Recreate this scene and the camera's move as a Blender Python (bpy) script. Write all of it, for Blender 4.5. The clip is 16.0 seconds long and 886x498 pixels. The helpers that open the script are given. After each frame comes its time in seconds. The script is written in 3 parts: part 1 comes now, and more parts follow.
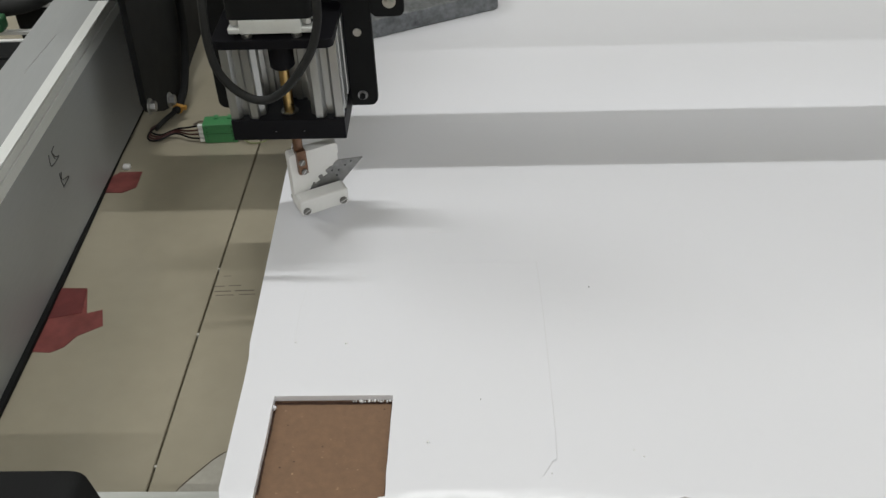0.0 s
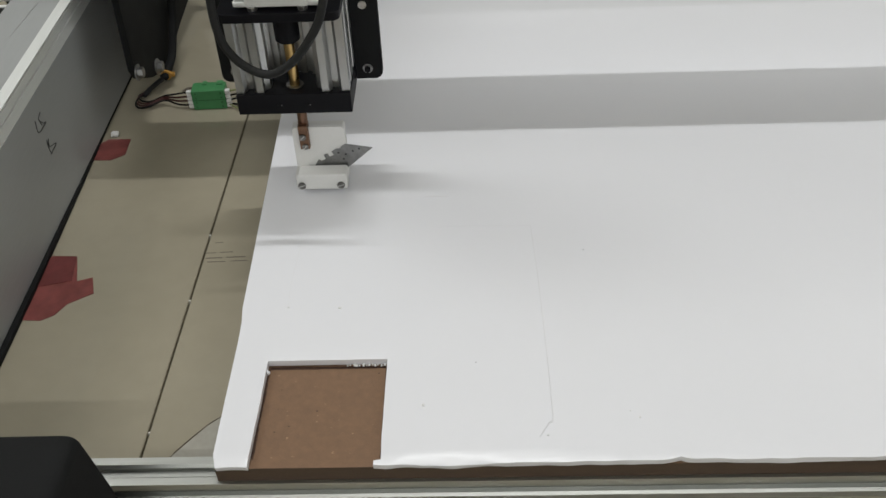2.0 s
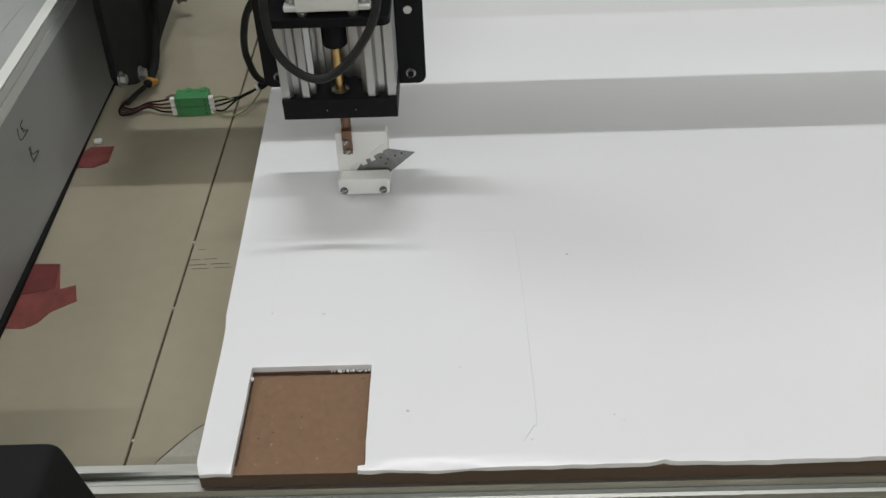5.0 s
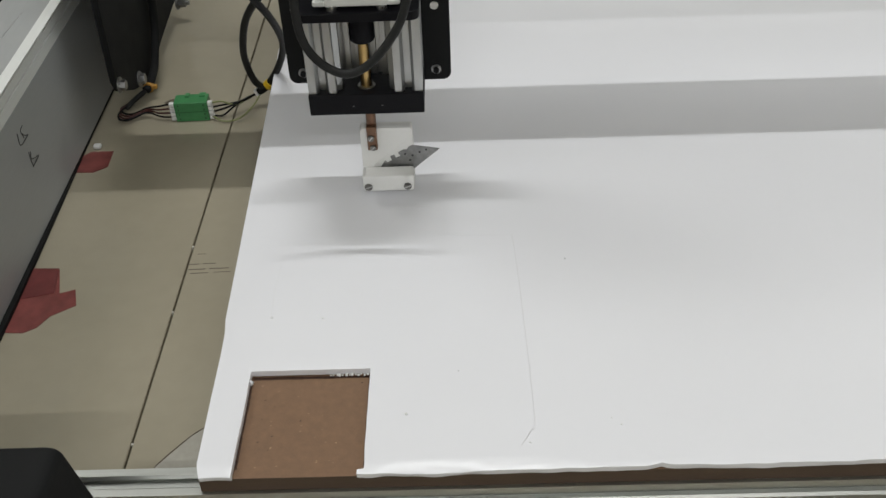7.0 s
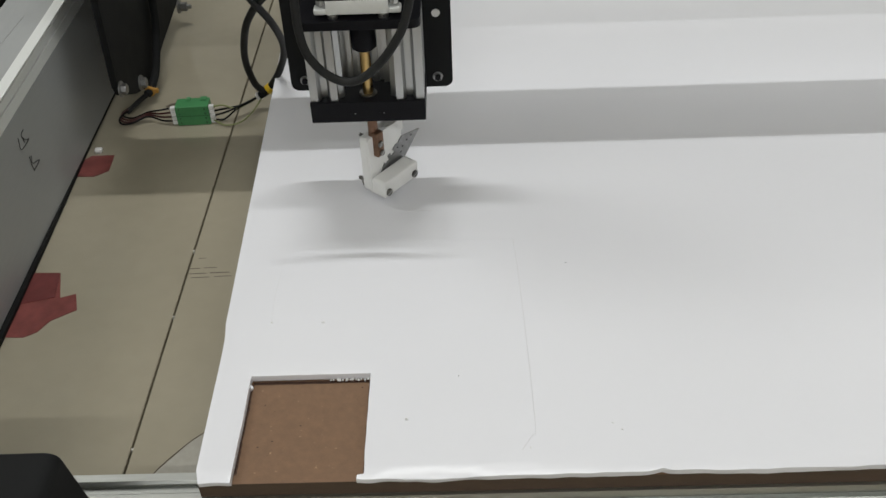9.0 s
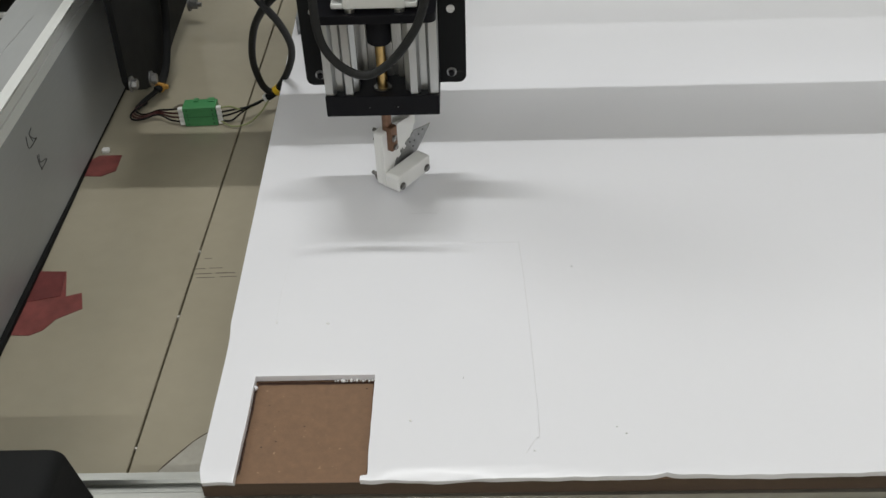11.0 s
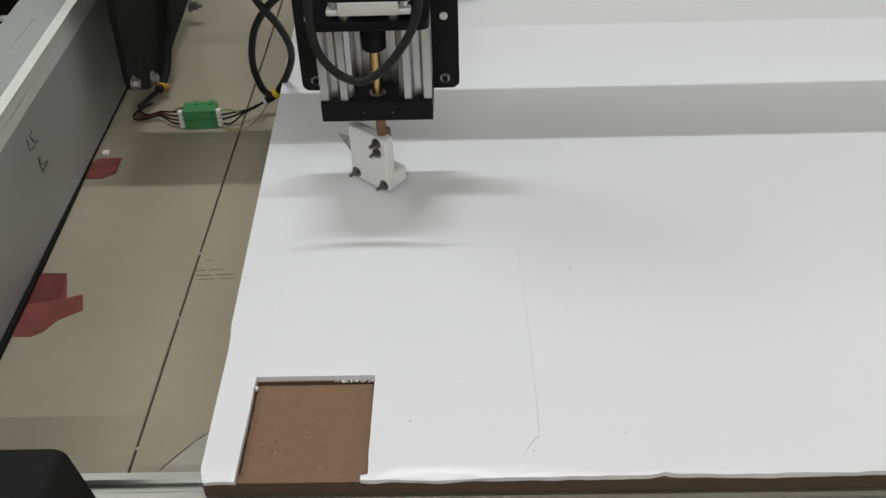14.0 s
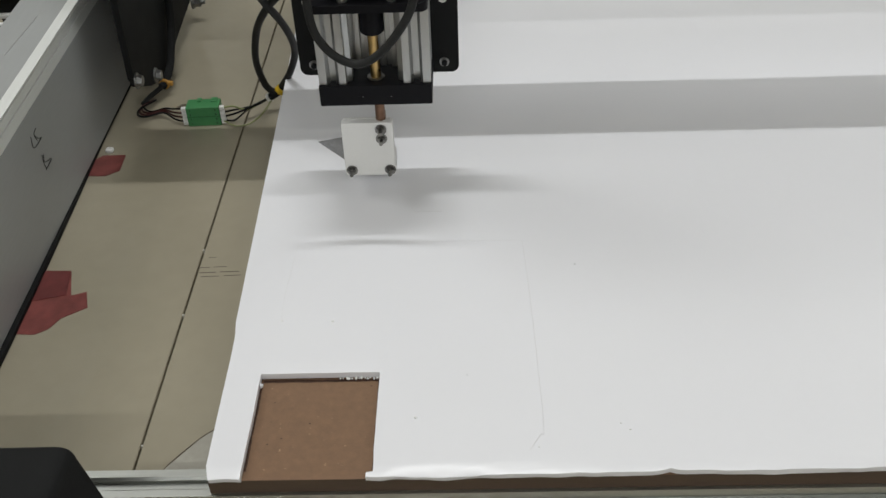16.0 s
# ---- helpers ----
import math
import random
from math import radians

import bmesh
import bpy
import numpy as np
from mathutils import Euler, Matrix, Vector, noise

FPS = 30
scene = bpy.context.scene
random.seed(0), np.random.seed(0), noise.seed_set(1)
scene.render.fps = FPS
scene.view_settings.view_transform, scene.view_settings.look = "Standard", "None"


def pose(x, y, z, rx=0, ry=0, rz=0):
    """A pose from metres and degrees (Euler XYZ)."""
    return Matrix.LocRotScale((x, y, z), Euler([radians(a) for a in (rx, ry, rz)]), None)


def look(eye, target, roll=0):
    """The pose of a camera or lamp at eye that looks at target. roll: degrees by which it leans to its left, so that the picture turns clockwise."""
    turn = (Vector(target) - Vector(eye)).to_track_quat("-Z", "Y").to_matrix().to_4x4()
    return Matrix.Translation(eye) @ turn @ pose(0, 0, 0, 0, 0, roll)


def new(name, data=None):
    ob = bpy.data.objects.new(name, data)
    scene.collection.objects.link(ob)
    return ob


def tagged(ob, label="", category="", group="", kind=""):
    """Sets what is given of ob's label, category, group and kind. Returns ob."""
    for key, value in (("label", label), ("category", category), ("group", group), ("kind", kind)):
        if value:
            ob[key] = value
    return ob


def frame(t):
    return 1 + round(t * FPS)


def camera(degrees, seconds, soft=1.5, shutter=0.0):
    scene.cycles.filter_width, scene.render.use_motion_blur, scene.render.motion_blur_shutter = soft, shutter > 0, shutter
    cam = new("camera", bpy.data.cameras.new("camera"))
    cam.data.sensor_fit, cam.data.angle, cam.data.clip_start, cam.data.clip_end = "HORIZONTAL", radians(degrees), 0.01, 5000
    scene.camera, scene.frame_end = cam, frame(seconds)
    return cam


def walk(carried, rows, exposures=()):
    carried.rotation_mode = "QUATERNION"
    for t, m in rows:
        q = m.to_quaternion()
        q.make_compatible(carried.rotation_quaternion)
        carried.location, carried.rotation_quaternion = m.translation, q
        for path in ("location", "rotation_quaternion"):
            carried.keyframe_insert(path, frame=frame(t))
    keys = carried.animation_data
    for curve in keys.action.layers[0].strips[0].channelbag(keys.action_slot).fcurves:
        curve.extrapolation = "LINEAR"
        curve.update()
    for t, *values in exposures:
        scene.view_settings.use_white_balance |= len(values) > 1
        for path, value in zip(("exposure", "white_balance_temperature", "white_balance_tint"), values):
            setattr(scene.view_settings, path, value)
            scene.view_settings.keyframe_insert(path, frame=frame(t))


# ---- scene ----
cam = camera(48.4, 16.0)
PATH = [
    (0, (0.134, -0.425, 0.525), (0.052, 1.122, -0.74), -2.7),
    (0.5, (0.134, -0.422, 0.524), (0.061, 1.115, -0.754), -3.0),
    (1, (0.133, -0.422, 0.519), (0.068, 1.119, -0.754), -2.6),
    (1.5, (0.132, -0.421, 0.52), (0.063, 1.099, -0.778), -2.7),
    (2, (0.132, -0.425, 0.516), (0.067, 1.088, -0.791), -2.8),
    (2.5, (0.132, -0.425, 0.516), (0.073, 1.087, -0.791), -2.8),
    (3, (0.133, -0.423, 0.518), (0.078, 1.089, -0.79), -2.7),
    (3.5, (0.134, -0.425, 0.517), (0.077, 1.087, -0.792), -2.7),
    (4, (0.133, -0.427, 0.514), (0.092, 1.095, -0.783), -2.2),
    (6.5, (0.137, -0.425, 0.52), (0.097, 1.094, -0.78), -2.9),
    (7, (0.134, -0.429, 0.518), (0.1, 1.099, -0.773), -2.4),
    (7.5, (0.136, -0.426, 0.517), (0.096, 1.098, -0.777), -2.7),
    (8, (0.137, -0.426, 0.518), (0.094, 1.097, -0.778), -2.8),
    (8.5, (0.136, -0.427, 0.519), (0.09, 1.099, -0.772), -2.8),
    (9, (0.136, -0.427, 0.518), (0.095, 1.104, -0.769), -2.6),
    (11.5, (0.135, -0.43, 0.516), (0.083, 1.11, -0.759), -2.2),
    (12, (0.132, -0.432, 0.516), (0.086, 1.109, -0.757), -2.1),
    (12.5, (0.133, -0.432, 0.516), (0.084, 1.109, -0.759), -2.1),
    (13, (0.131, -0.433, 0.518), (0.087, 1.107, -0.758), -1.9),
    (13.5, (0.132, -0.433, 0.518), (0.09, 1.106, -0.759), -1.9),
    (14, (0.134, -0.433, 0.517), (0.089, 1.111, -0.753), -2.1),
    (14.5, (0.133, -0.432, 0.517), (0.091, 1.112, -0.753), -2.1),
    (15, (0.134, -0.432, 0.517), (0.077, 1.113, -0.752), -2.4),
    (15.5, (0.134, -0.432, 0.518), (0.077, 1.108, -0.757), -2.4),
    (16, (0.133, -0.432, 0.517), (0.082, 1.107, -0.76), -2.4),
]
walk(cam, [(t, look(eye, target, roll)) for t, eye, target, roll in PATH])

# ---- world and lights ----
world = bpy.data.worlds.new("room_world")
scene.world = world
world.use_nodes = True
world.node_tree.nodes["Background"].inputs[0].default_value = (0.90, 0.95, 1.0, 1)
world.node_tree.nodes["Background"].inputs[1].default_value = 0.22


def tube_or_fill_light(y, x, power, length=2.4, width=0.05, z=2.55):
    lamp = bpy.data.lights.new("tube_or_fill_light", "AREA")
    lamp.shape, lamp.size, lamp.size_y, lamp.energy = "RECTANGLE", length, width, power
    lamp.color = (0.975, 0.985, 0.966)
    ob = new("tube_or_fill_light", lamp)
    ob.matrix_world = pose(x, y, z)
    return ob


tube_or_fill_light(0.50, 0.13, 21.5, 0.75, 0.05)
tube_or_fill_light(-2.75, 0.5, 50)
# unseen square panels added for soft fill, further off in the room
FILL_PANELS = ((-2.0, -1.6), (2.8, -1.6), (-2.1, 1.2), (2.8, 2.6))
for (px, py), power in zip(FILL_PANELS, (9, 10, 26, 24)):
    tube_or_fill_light(py, px, power, 1.2, 1.2)

# ---- materials ----


def material(name, base, rough=0.5, metal=0.0, vary=0.06, scale=40.0, bump=0.0, bump_scale=300.0, spec=0.5, stretch=None, coat=0.0, rough_vary=0.1):
    """A surface with large stains, fine grain and relief."""
    m = bpy.data.materials.new(name)
    m.use_nodes = True
    nt = m.node_tree
    b = nt.nodes["Principled BSDF"]
    b.inputs["Metallic"].default_value = metal
    b.inputs["Specular IOR Level"].default_value = spec
    b.inputs["Coat Weight"].default_value = coat
    tc = nt.nodes.new("ShaderNodeTexCoord")
    mp = nt.nodes.new("ShaderNodeMapping")
    mp.inputs["Scale"].default_value = stretch or (1, 1, 1)
    nt.links.new(tc.outputs["Object"], mp.inputs[0])
    big = nt.nodes.new("ShaderNodeTexNoise")
    big.inputs["Scale"].default_value, big.inputs["Detail"].default_value = scale, 5
    fine = nt.nodes.new("ShaderNodeTexNoise")
    fine.inputs["Scale"].default_value, fine.inputs["Detail"].default_value = bump_scale, 3
    for n in (big, fine):
        nt.links.new(mp.outputs[0], n.inputs["Vector"])
    add = nt.nodes.new("ShaderNodeMath")
    add.operation = "MULTIPLY_ADD"
    add.inputs[1].default_value = 0.6
    nt.links.new(big.outputs["Fac"], add.inputs[0])
    mul = nt.nodes.new("ShaderNodeMath")
    mul.operation = "MULTIPLY"
    mul.inputs[1].default_value = 0.4
    nt.links.new(fine.outputs["Fac"], mul.inputs[0])
    nt.links.new(mul.outputs[0], add.inputs[2])
    ramp = nt.nodes.new("ShaderNodeValToRGB")
    lo = [max(0, c * (1 - vary)) for c in base]
    hi = [min(1, c * (1 + vary)) for c in base]
    ramp.color_ramp.elements[0].position, ramp.color_ramp.elements[0].color = 0.3, (*lo, 1)
    ramp.color_ramp.elements[1].position, ramp.color_ramp.elements[1].color = 0.7, (*hi, 1)
    nt.links.new(add.outputs[0], ramp.inputs[0])
    nt.links.new(ramp.outputs[0], b.inputs["Base Color"])
    rr = nt.nodes.new("ShaderNodeMapRange")
    rr.inputs["To Min"].default_value, rr.inputs["To Max"].default_value = max(0.02, rough - rough_vary), min(1, rough + rough_vary)
    nt.links.new(big.outputs["Fac"], rr.inputs[0])
    nt.links.new(rr.outputs[0], b.inputs["Roughness"])
    if bump:
        bp = nt.nodes.new("ShaderNodeBump")
        bp.inputs["Strength"].default_value, bp.inputs["Distance"].default_value = 1.0, bump
        nt.links.new(fine.outputs["Fac"], bp.inputs["Height"])
        nt.links.new(bp.outputs[0], b.inputs["Normal"])
    return m


FOAM = material("white_foam", (0.79, 0.795, 0.836), 0.34, vary=0.004, scale=14, bump=0.00005, bump_scale=160, spec=0.55, rough_vary=0.03)
FOAM_CUT = material("foam_cut", (0.76, 0.76, 0.78), 0.8, vary=0.05)
CRUMB = material("foam_crumb", (0.8, 0.8, 0.8), 0.8, vary=0.03)
MDF = material("mdf", (0.200, 0.117, 0.068), 0.75, vary=0.15, scale=240, bump=0.00022, bump_scale=1400)
# edge base lowered to carry the shade on the board's sides
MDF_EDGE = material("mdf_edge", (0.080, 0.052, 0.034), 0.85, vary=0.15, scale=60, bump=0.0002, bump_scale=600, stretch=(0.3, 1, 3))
TILE = material("floor_tile", (0.335, 0.303, 0.230), 0.17, rough_vary=0.05, spec=0.9, vary=0.06, scale=6, bump_scale=60, coat=0.0)
GROUT = material("grout", (0.10, 0.075, 0.05), 0.9, vary=0.2, scale=90)
ALU = material("aluminium", (0.62, 0.63, 0.63), 0.36, metal=1.0, vary=0.05, scale=30, bump=0.00003, bump_scale=500, stretch=(0.05, 1, 1))
# ALU with its base darkened for the dim surroundings of the rail
RAIL_ALU = material("shaded_rail_aluminium", (0.47, 0.48, 0.46), 0.42, metal=1.0, vary=0.10, scale=30, bump=0.00003, bump_scale=500, stretch=(0.05, 1, 1))
CHIP = material("pale_fibre_chip", (0.31, 0.20, 0.12), 0.85, vary=0.2, scale=200)
FLECK = material("pale_filler", (0.55, 0.53, 0.48), 0.7, vary=0.1)
# dark colour that stands in for shade under the notch edges
EDGE_SHADE = material("foam_edge_shade", (0.055, 0.028, 0.019), 0.95, vary=0.3, scale=300)
GREEN_DARK = material("dark_green_plastic", (0.025, 0.11, 0.045), 0.45, vary=0.1, scale=80)
WIRE_GREEN = material("olive_wire", (0.20, 0.22, 0.09), 0.45, vary=0.1)
ALU_Z = material("aluminium_upright", (0.47, 0.48, 0.48), 0.36, metal=1.0, vary=0.06, scale=60, bump=0.00003, bump_scale=600, stretch=(1, 1, 0.05))
ALU_RIM = material("bare_aluminium_rim", (0.84, 0.86, 0.85), 0.5, metal=0.5, vary=0.04, scale=30, stretch=(1, 0.05, 1))
GREY = material("grey_anodised", (0.35, 0.362, 0.366), 0.42, metal=0.1, vary=0.05, scale=9, bump=0.00003, bump_scale=400, stretch=(1, 0.15, 1))
BLACK = material("black_paint", (0.0105, 0.011, 0.0115), 0.65, spec=0.12, vary=0.2, scale=50, bump=0.00004, bump_scale=900)
BLACK_ANO = material("black_anodised", (0.007, 0.007, 0.009), 0.5, spec=0.12, vary=0.2, scale=60, bump=0.00003, bump_scale=900)
RUBBER = material("cable_rubber", (0.016, 0.0165, 0.0165), 0.6, spec=0.25, vary=0.2, scale=80, bump=0.00005, bump_scale=700)
STEEL = material("steel", (0.55, 0.55, 0.54), 0.3, metal=1.0, vary=0.12, scale=200)
BLADE = material("blade_steel", (0.27, 0.27, 0.27), 0.38, metal=0.9, vary=0.25, scale=160, bump=0.00003)
DARK_STEEL = material("dark_steel", (0.20, 0.195, 0.185), 0.35, metal=1.0, vary=0.3, scale=300)
BRASS = material("brass", (0.55, 0.38, 0.16), 0.3, metal=1.0, vary=0.12, scale=120)
COPPER = material("browned_copper", (0.20, 0.115, 0.075), 0.4, metal=0.8, vary=0.25, scale=160)
NYLON = material("white_nylon", (0.80, 0.80, 0.79), 0.5, vary=0.02, scale=60, bump=0.00005, bump_scale=500)
GREEN = material("green_plastic", (0.055, 0.23, 0.085), 0.4, vary=0.08, scale=80)
RED = material("red_tape", (0.20, 0.055, 0.050), 0.4, vary=0.35, scale=55, bump=0.0002, bump_scale=120)
RED_DEEP = material("doubled_red_tape", (0.145, 0.034, 0.033), 0.4, vary=0.25, scale=70, bump=0.0002, bump_scale=120)
WHITE = material("white_plastic", (0.75, 0.75, 0.74), 0.4, vary=0.03)
YELLOW = material("yellow_tie", (0.65, 0.42, 0.02), 0.4, vary=0.05)
ORANGE = material("orange_tie", (0.42, 0.22, 0.04), 0.5, vary=0.1)
WIRE_RED = material("dark_red_wire", (0.05, 0.012, 0.010), 0.45, vary=0.1)
MARBLE = material("galvanised_plate", (0.20, 0.21, 0.22), 0.4, metal=0.6, vary=0.55, scale=55, bump=0.0001, bump_scale=200)
WALL = material("wall_paint", (0.72, 0.72, 0.70), 0.8, vary=0.03, scale=2)
INK = material("ink", (0.03, 0.03, 0.03), 0.6, vary=0.05)
DIRT = material("floor_scuff", (0.15, 0.125, 0.095), 0.7, vary=0.2, scale=120)
PVC = material("clear_grey_film", (0.36, 0.345, 0.30), 0.3, vary=0.1, scale=80)

# ---- shape helpers ----


def mesh_object(name, bm, mat, parent=None, smooth=False):
    me = bpy.data.meshes.new(name)
    bmesh.ops.recalc_face_normals(bm, faces=bm.faces[:])
    bm.to_mesh(me)
    bm.free()
    for m in (mat if isinstance(mat, (list, tuple)) else (mat,)):
        me.materials.append(m)
    if smooth:
        for p in me.polygons:
            p.use_smooth = True
    ob = new(name, me)
    if parent:
        ob.parent = parent
    return ob


def part(name, bm, mat, parent, label="", smooth=False):
    return tagged(mesh_object(name, bm, mat, parent, smooth), label)


def empty(name, m=None):
    ob = new(name)
    if m is not None:
        ob.matrix_world = m
    return ob


def box(x0, x1, y0, y1, z0, z1, bevel=0.0, segments=2, bm=None):
    one = bmesh.new()
    bmesh.ops.create_cube(one, size=1)
    for v in one.verts:
        v.co = Vector(((x0 + x1) / 2 + v.co.x * (x1 - x0), (y0 + y1) / 2 + v.co.y * (y1 - y0), (z0 + z1) / 2 + v.co.z * (z1 - z0)))
    if bevel:
        bmesh.ops.bevel(one, geom=one.edges[:], offset=bevel, segments=segments, profile=0.5, affect="EDGES")
    if bm is None:
        return one
    return merge(bm, one)


def merge(bm, other):
    me = bpy.data.meshes.new("tmp")
    other.to_mesh(me)
    other.free()
    bm.from_mesh(me)
    bpy.data.meshes.remove(me)
    return bm


def prism(points, axis, a, b, bevel=0.0):
    """A polygon pushed along an axis from a to b. Points are the two other coordinates, in order."""
    bm = bmesh.new()

    def at(p, s):
        return {"x": (s, p[0], p[1]), "y": (p[0], s, p[1]), "z": (p[0], p[1], s)}[axis]
    lo = [bm.verts.new(at(p, a)) for p in points]
    hi = [bm.verts.new(at(p, b)) for p in points]
    n = len(points)
    bm.faces.new(lo)
    bm.faces.new(hi)
    for i in range(n):
        bm.faces.new((lo[i], lo[(i + 1) % n], hi[(i + 1) % n], hi[i]))
    bmesh.ops.recalc_face_normals(bm, faces=bm.faces[:])
    if bevel:
        bmesh.ops.bevel(bm, geom=bm.edges[:], offset=bevel, segments=2, profile=0.5, affect="EDGES")
    return bm


def rounded(x0, x1, z0, z1, r, n=6):
    pts = []
    for cx, cz, a0 in ((x1 - r, z1 - r, 0), (x0 + r, z1 - r, 90), (x0 + r, z0 + r, 180), (x1 - r, z0 + r, 270)):
        for i in range(n + 1):
            a = radians(a0 + 90 * i / n)
            pts.append((cx + r * math.cos(a), cz + r * math.sin(a)))
    return pts


def cylinder(c, r, depth, axis="z", seg=24, bevel=0.0, r2=None):
    """A cylinder from c along +axis."""
    bm = bmesh.new()
    bmesh.ops.create_cone(bm, cap_ends=True, segments=seg, radius1=r, radius2=r if r2 is None else r2, depth=depth)
    bmesh.ops.translate(bm, verts=bm.verts[:], vec=(0, 0, depth / 2))
    if bevel:
        bmesh.ops.bevel(bm, geom=[e for e in bm.edges if len(e.link_faces) == 2 and min(len(f.verts) for f in e.link_faces) < max(len(f.verts) for f in e.link_faces)], offset=bevel, segments=2, affect="EDGES")
    turn = {"z": Matrix(), "y": pose(0, 0, 0, -90), "x": pose(0, 0, 0, 0, 90)}[axis]
    bm.transform(Matrix.Translation(c) @ turn)
    return bm


def smooth_path(points, n=8):
    """A Catmull-Rom curve through the points."""
    P = [Vector(p) for p in points]
    P = [2 * P[0] - P[1]] + P + [2 * P[-1] - P[-2]]
    out = []
    for i in range(1, len(P) - 2):
        for k in range(n):
            t = k / n
            a, b, c, d = P[i - 1:i + 3]
            out.append(0.5 * (2 * b + (c - a) * t + (2 * a - 5 * b + 4 * c - d) * t * t + (3 * b - a - 3 * c + d) * t ** 3))
    out.append(P[-2])
    return out


def pipe(points, r, seg=10, n=8, bm=None):
    pts = smooth_path(points, n)
    bm = bm or bmesh.new()
    rings, up = [], Vector((0.13, 0.2, 0.97)).normalized()
    for i, p in enumerate(pts):
        d = (pts[min(i + 1, len(pts) - 1)] - pts[max(i - 1, 0)]).normalized()
        u = d.cross(up)
        u = u.normalized() if u.length > 1e-4 else d.orthogonal().normalized()
        w = d.cross(u).normalized()
        up = (up - d * up.dot(d)).normalized() if abs(up.dot(d)) < 0.98 else up
        rings.append([bm.verts.new(p + r * (math.cos(2 * math.pi * k / seg) * u + math.sin(2 * math.pi * k / seg) * w)) for k in range(seg)])
    for a, b in zip(rings, rings[1:]):
        for k in range(seg):
            bm.faces.new((a[k], a[(k + 1) % seg], b[(k + 1) % seg], b[k]))
    bm.faces.new(rings[0])
    bm.faces.new(rings[-1])
    return bm


def hex_bolt(c, axis, r, h, name, parent, mat=None, washer=True, shank=0.0):
    """A bolt head with washer, pointing along +axis or -axis."""
    bm = bmesh.new()
    if washer:
        merge(bm, cylinder((0, 0, 0), r * 1.45, h * 0.22, seg=24))
    merge(bm, cylinder((0, 0, h * 0.2), r, h * 0.8, seg=6, bevel=r * 0.08))
    if shank:
        merge(bm, cylinder((0, 0, h), r * 0.5, shank, seg=14))
    turn = {"z": Matrix(), "y": pose(0, 0, 0, -90), "-y": pose(0, 0, 0, 90), "x": pose(0, 0, 0, 0, 90), "-x": pose(0, 0, 0, 0, -90), "-z": pose(0, 0, 0, 180)}[axis]
    bm.transform(Matrix.Translation(c) @ turn)
    return part(name, bm, mat or STEEL, parent)


def slotted_screw(c, r, name, parent, turn=30):
    """A pan head with a cut slot, facing -y."""
    bm = bmesh.new()
    a = cylinder((0, 0, 0), r, r * 0.55, seg=20, bevel=r * 0.15)
    merge(bm, a)
    head = bm
    ring = prism(rounded(-r * 0.9, r * 0.9, -r * 0.14, r * 0.14, r * 0.05, 2), "z", r * 0.5, r * 0.57)
    ring.transform(pose(0, 0, 0, 0, 0, turn))
    n = len(head.faces)
    merge(head, ring)
    head.faces.ensure_lookup_table()
    for f in head.faces[n:]:
        f.material_index = 1
    head.transform(Matrix.Translation(c) @ pose(0, 0, 0, 90))
    return part(name, head, (DARK_STEEL, STEEL), parent)


FOAM_TOP = 0.058
FLOOR_Z = 0.020

# ---- room ----
room_x, room_y, room_h = (-3.0, 4.0), (-4.4, 4.0), 2.7
floor = tagged(mesh_object("floor", box(*room_x, *room_y, -0.06, FLOOR_Z - 0.004), GROUT), "floor of large beige glazed tiles with dark thin joints", "floor", kind="structure")
ceiling = tagged(mesh_object("ceiling", box(*room_x, *room_y, room_h, room_h + 0.1), WALL), "plain white ceiling", "ceiling", kind="structure")
for name, d in (("wall_north", (*room_x, room_y[1], room_y[1] + 0.15)), ("wall_south", (*room_x, room_y[0] - 0.15, room_y[0])),
                ("wall_west", (room_x[0] - 0.15, room_x[0], room_y[0] - 0.15, room_y[1] + 0.15)), ("wall_east", (room_x[1], room_x[1] + 0.15, room_y[0] - 0.15, room_y[1] + 0.15))):
    tagged(mesh_object(name, box(*d, -0.06, room_h + 0.1), WALL), "plain white painted wall", "wall", kind="structure")
for y, x in ((0.50, 0.13), (-2.75, 0.5)):
    fixture = tagged(empty("ceiling_light", pose(x, y, 2.6)), "long white tube light fixed under the ceiling", "lamp", "ceiling lights")
    part("housing", box(-1.25, 1.25, -0.05, 0.05, 0.0, 0.1, 0.01), WHITE, fixture)

# housings above the added fill lights
for px, py in FILL_PANELS:
    fixture = tagged(empty("fill_panel", pose(px, py, 2.6)), "unseen square white panel added under the ceiling for fill light", "lamp", "ceiling panels")
    part("housing", box(-0.65, 0.65, -0.65, 0.65, 0.0, 0.1, 0.01), WHITE, fixture)

# ---- the bed: front rail, board, foam ----
RAIL_Z0, RAIL_Z1 = 0.0202, 0.0402
FRONT_Y, BACK_Y = -0.0805, -0.0605


def rail_section(w):
    """Half-turned slot rail, its outline as pairs, centred, with a slot in each face."""
    h, s, d, lip = w / 2, w * 0.16, w * 0.27, w * 0.24
    pts = []
    for k in range(4):
        a = radians(90 * k)
        for u, v in ((-h, h), (-lip, h), (-s, h - w * 0.08), (-s * 1.3, h - d), (s * 1.3, h - d), (s, h - w * 0.08), (lip, h)):
            pts.append((u * math.cos(a) + v * math.sin(a), -u * math.sin(a) + v * math.cos(a)))
    return pts


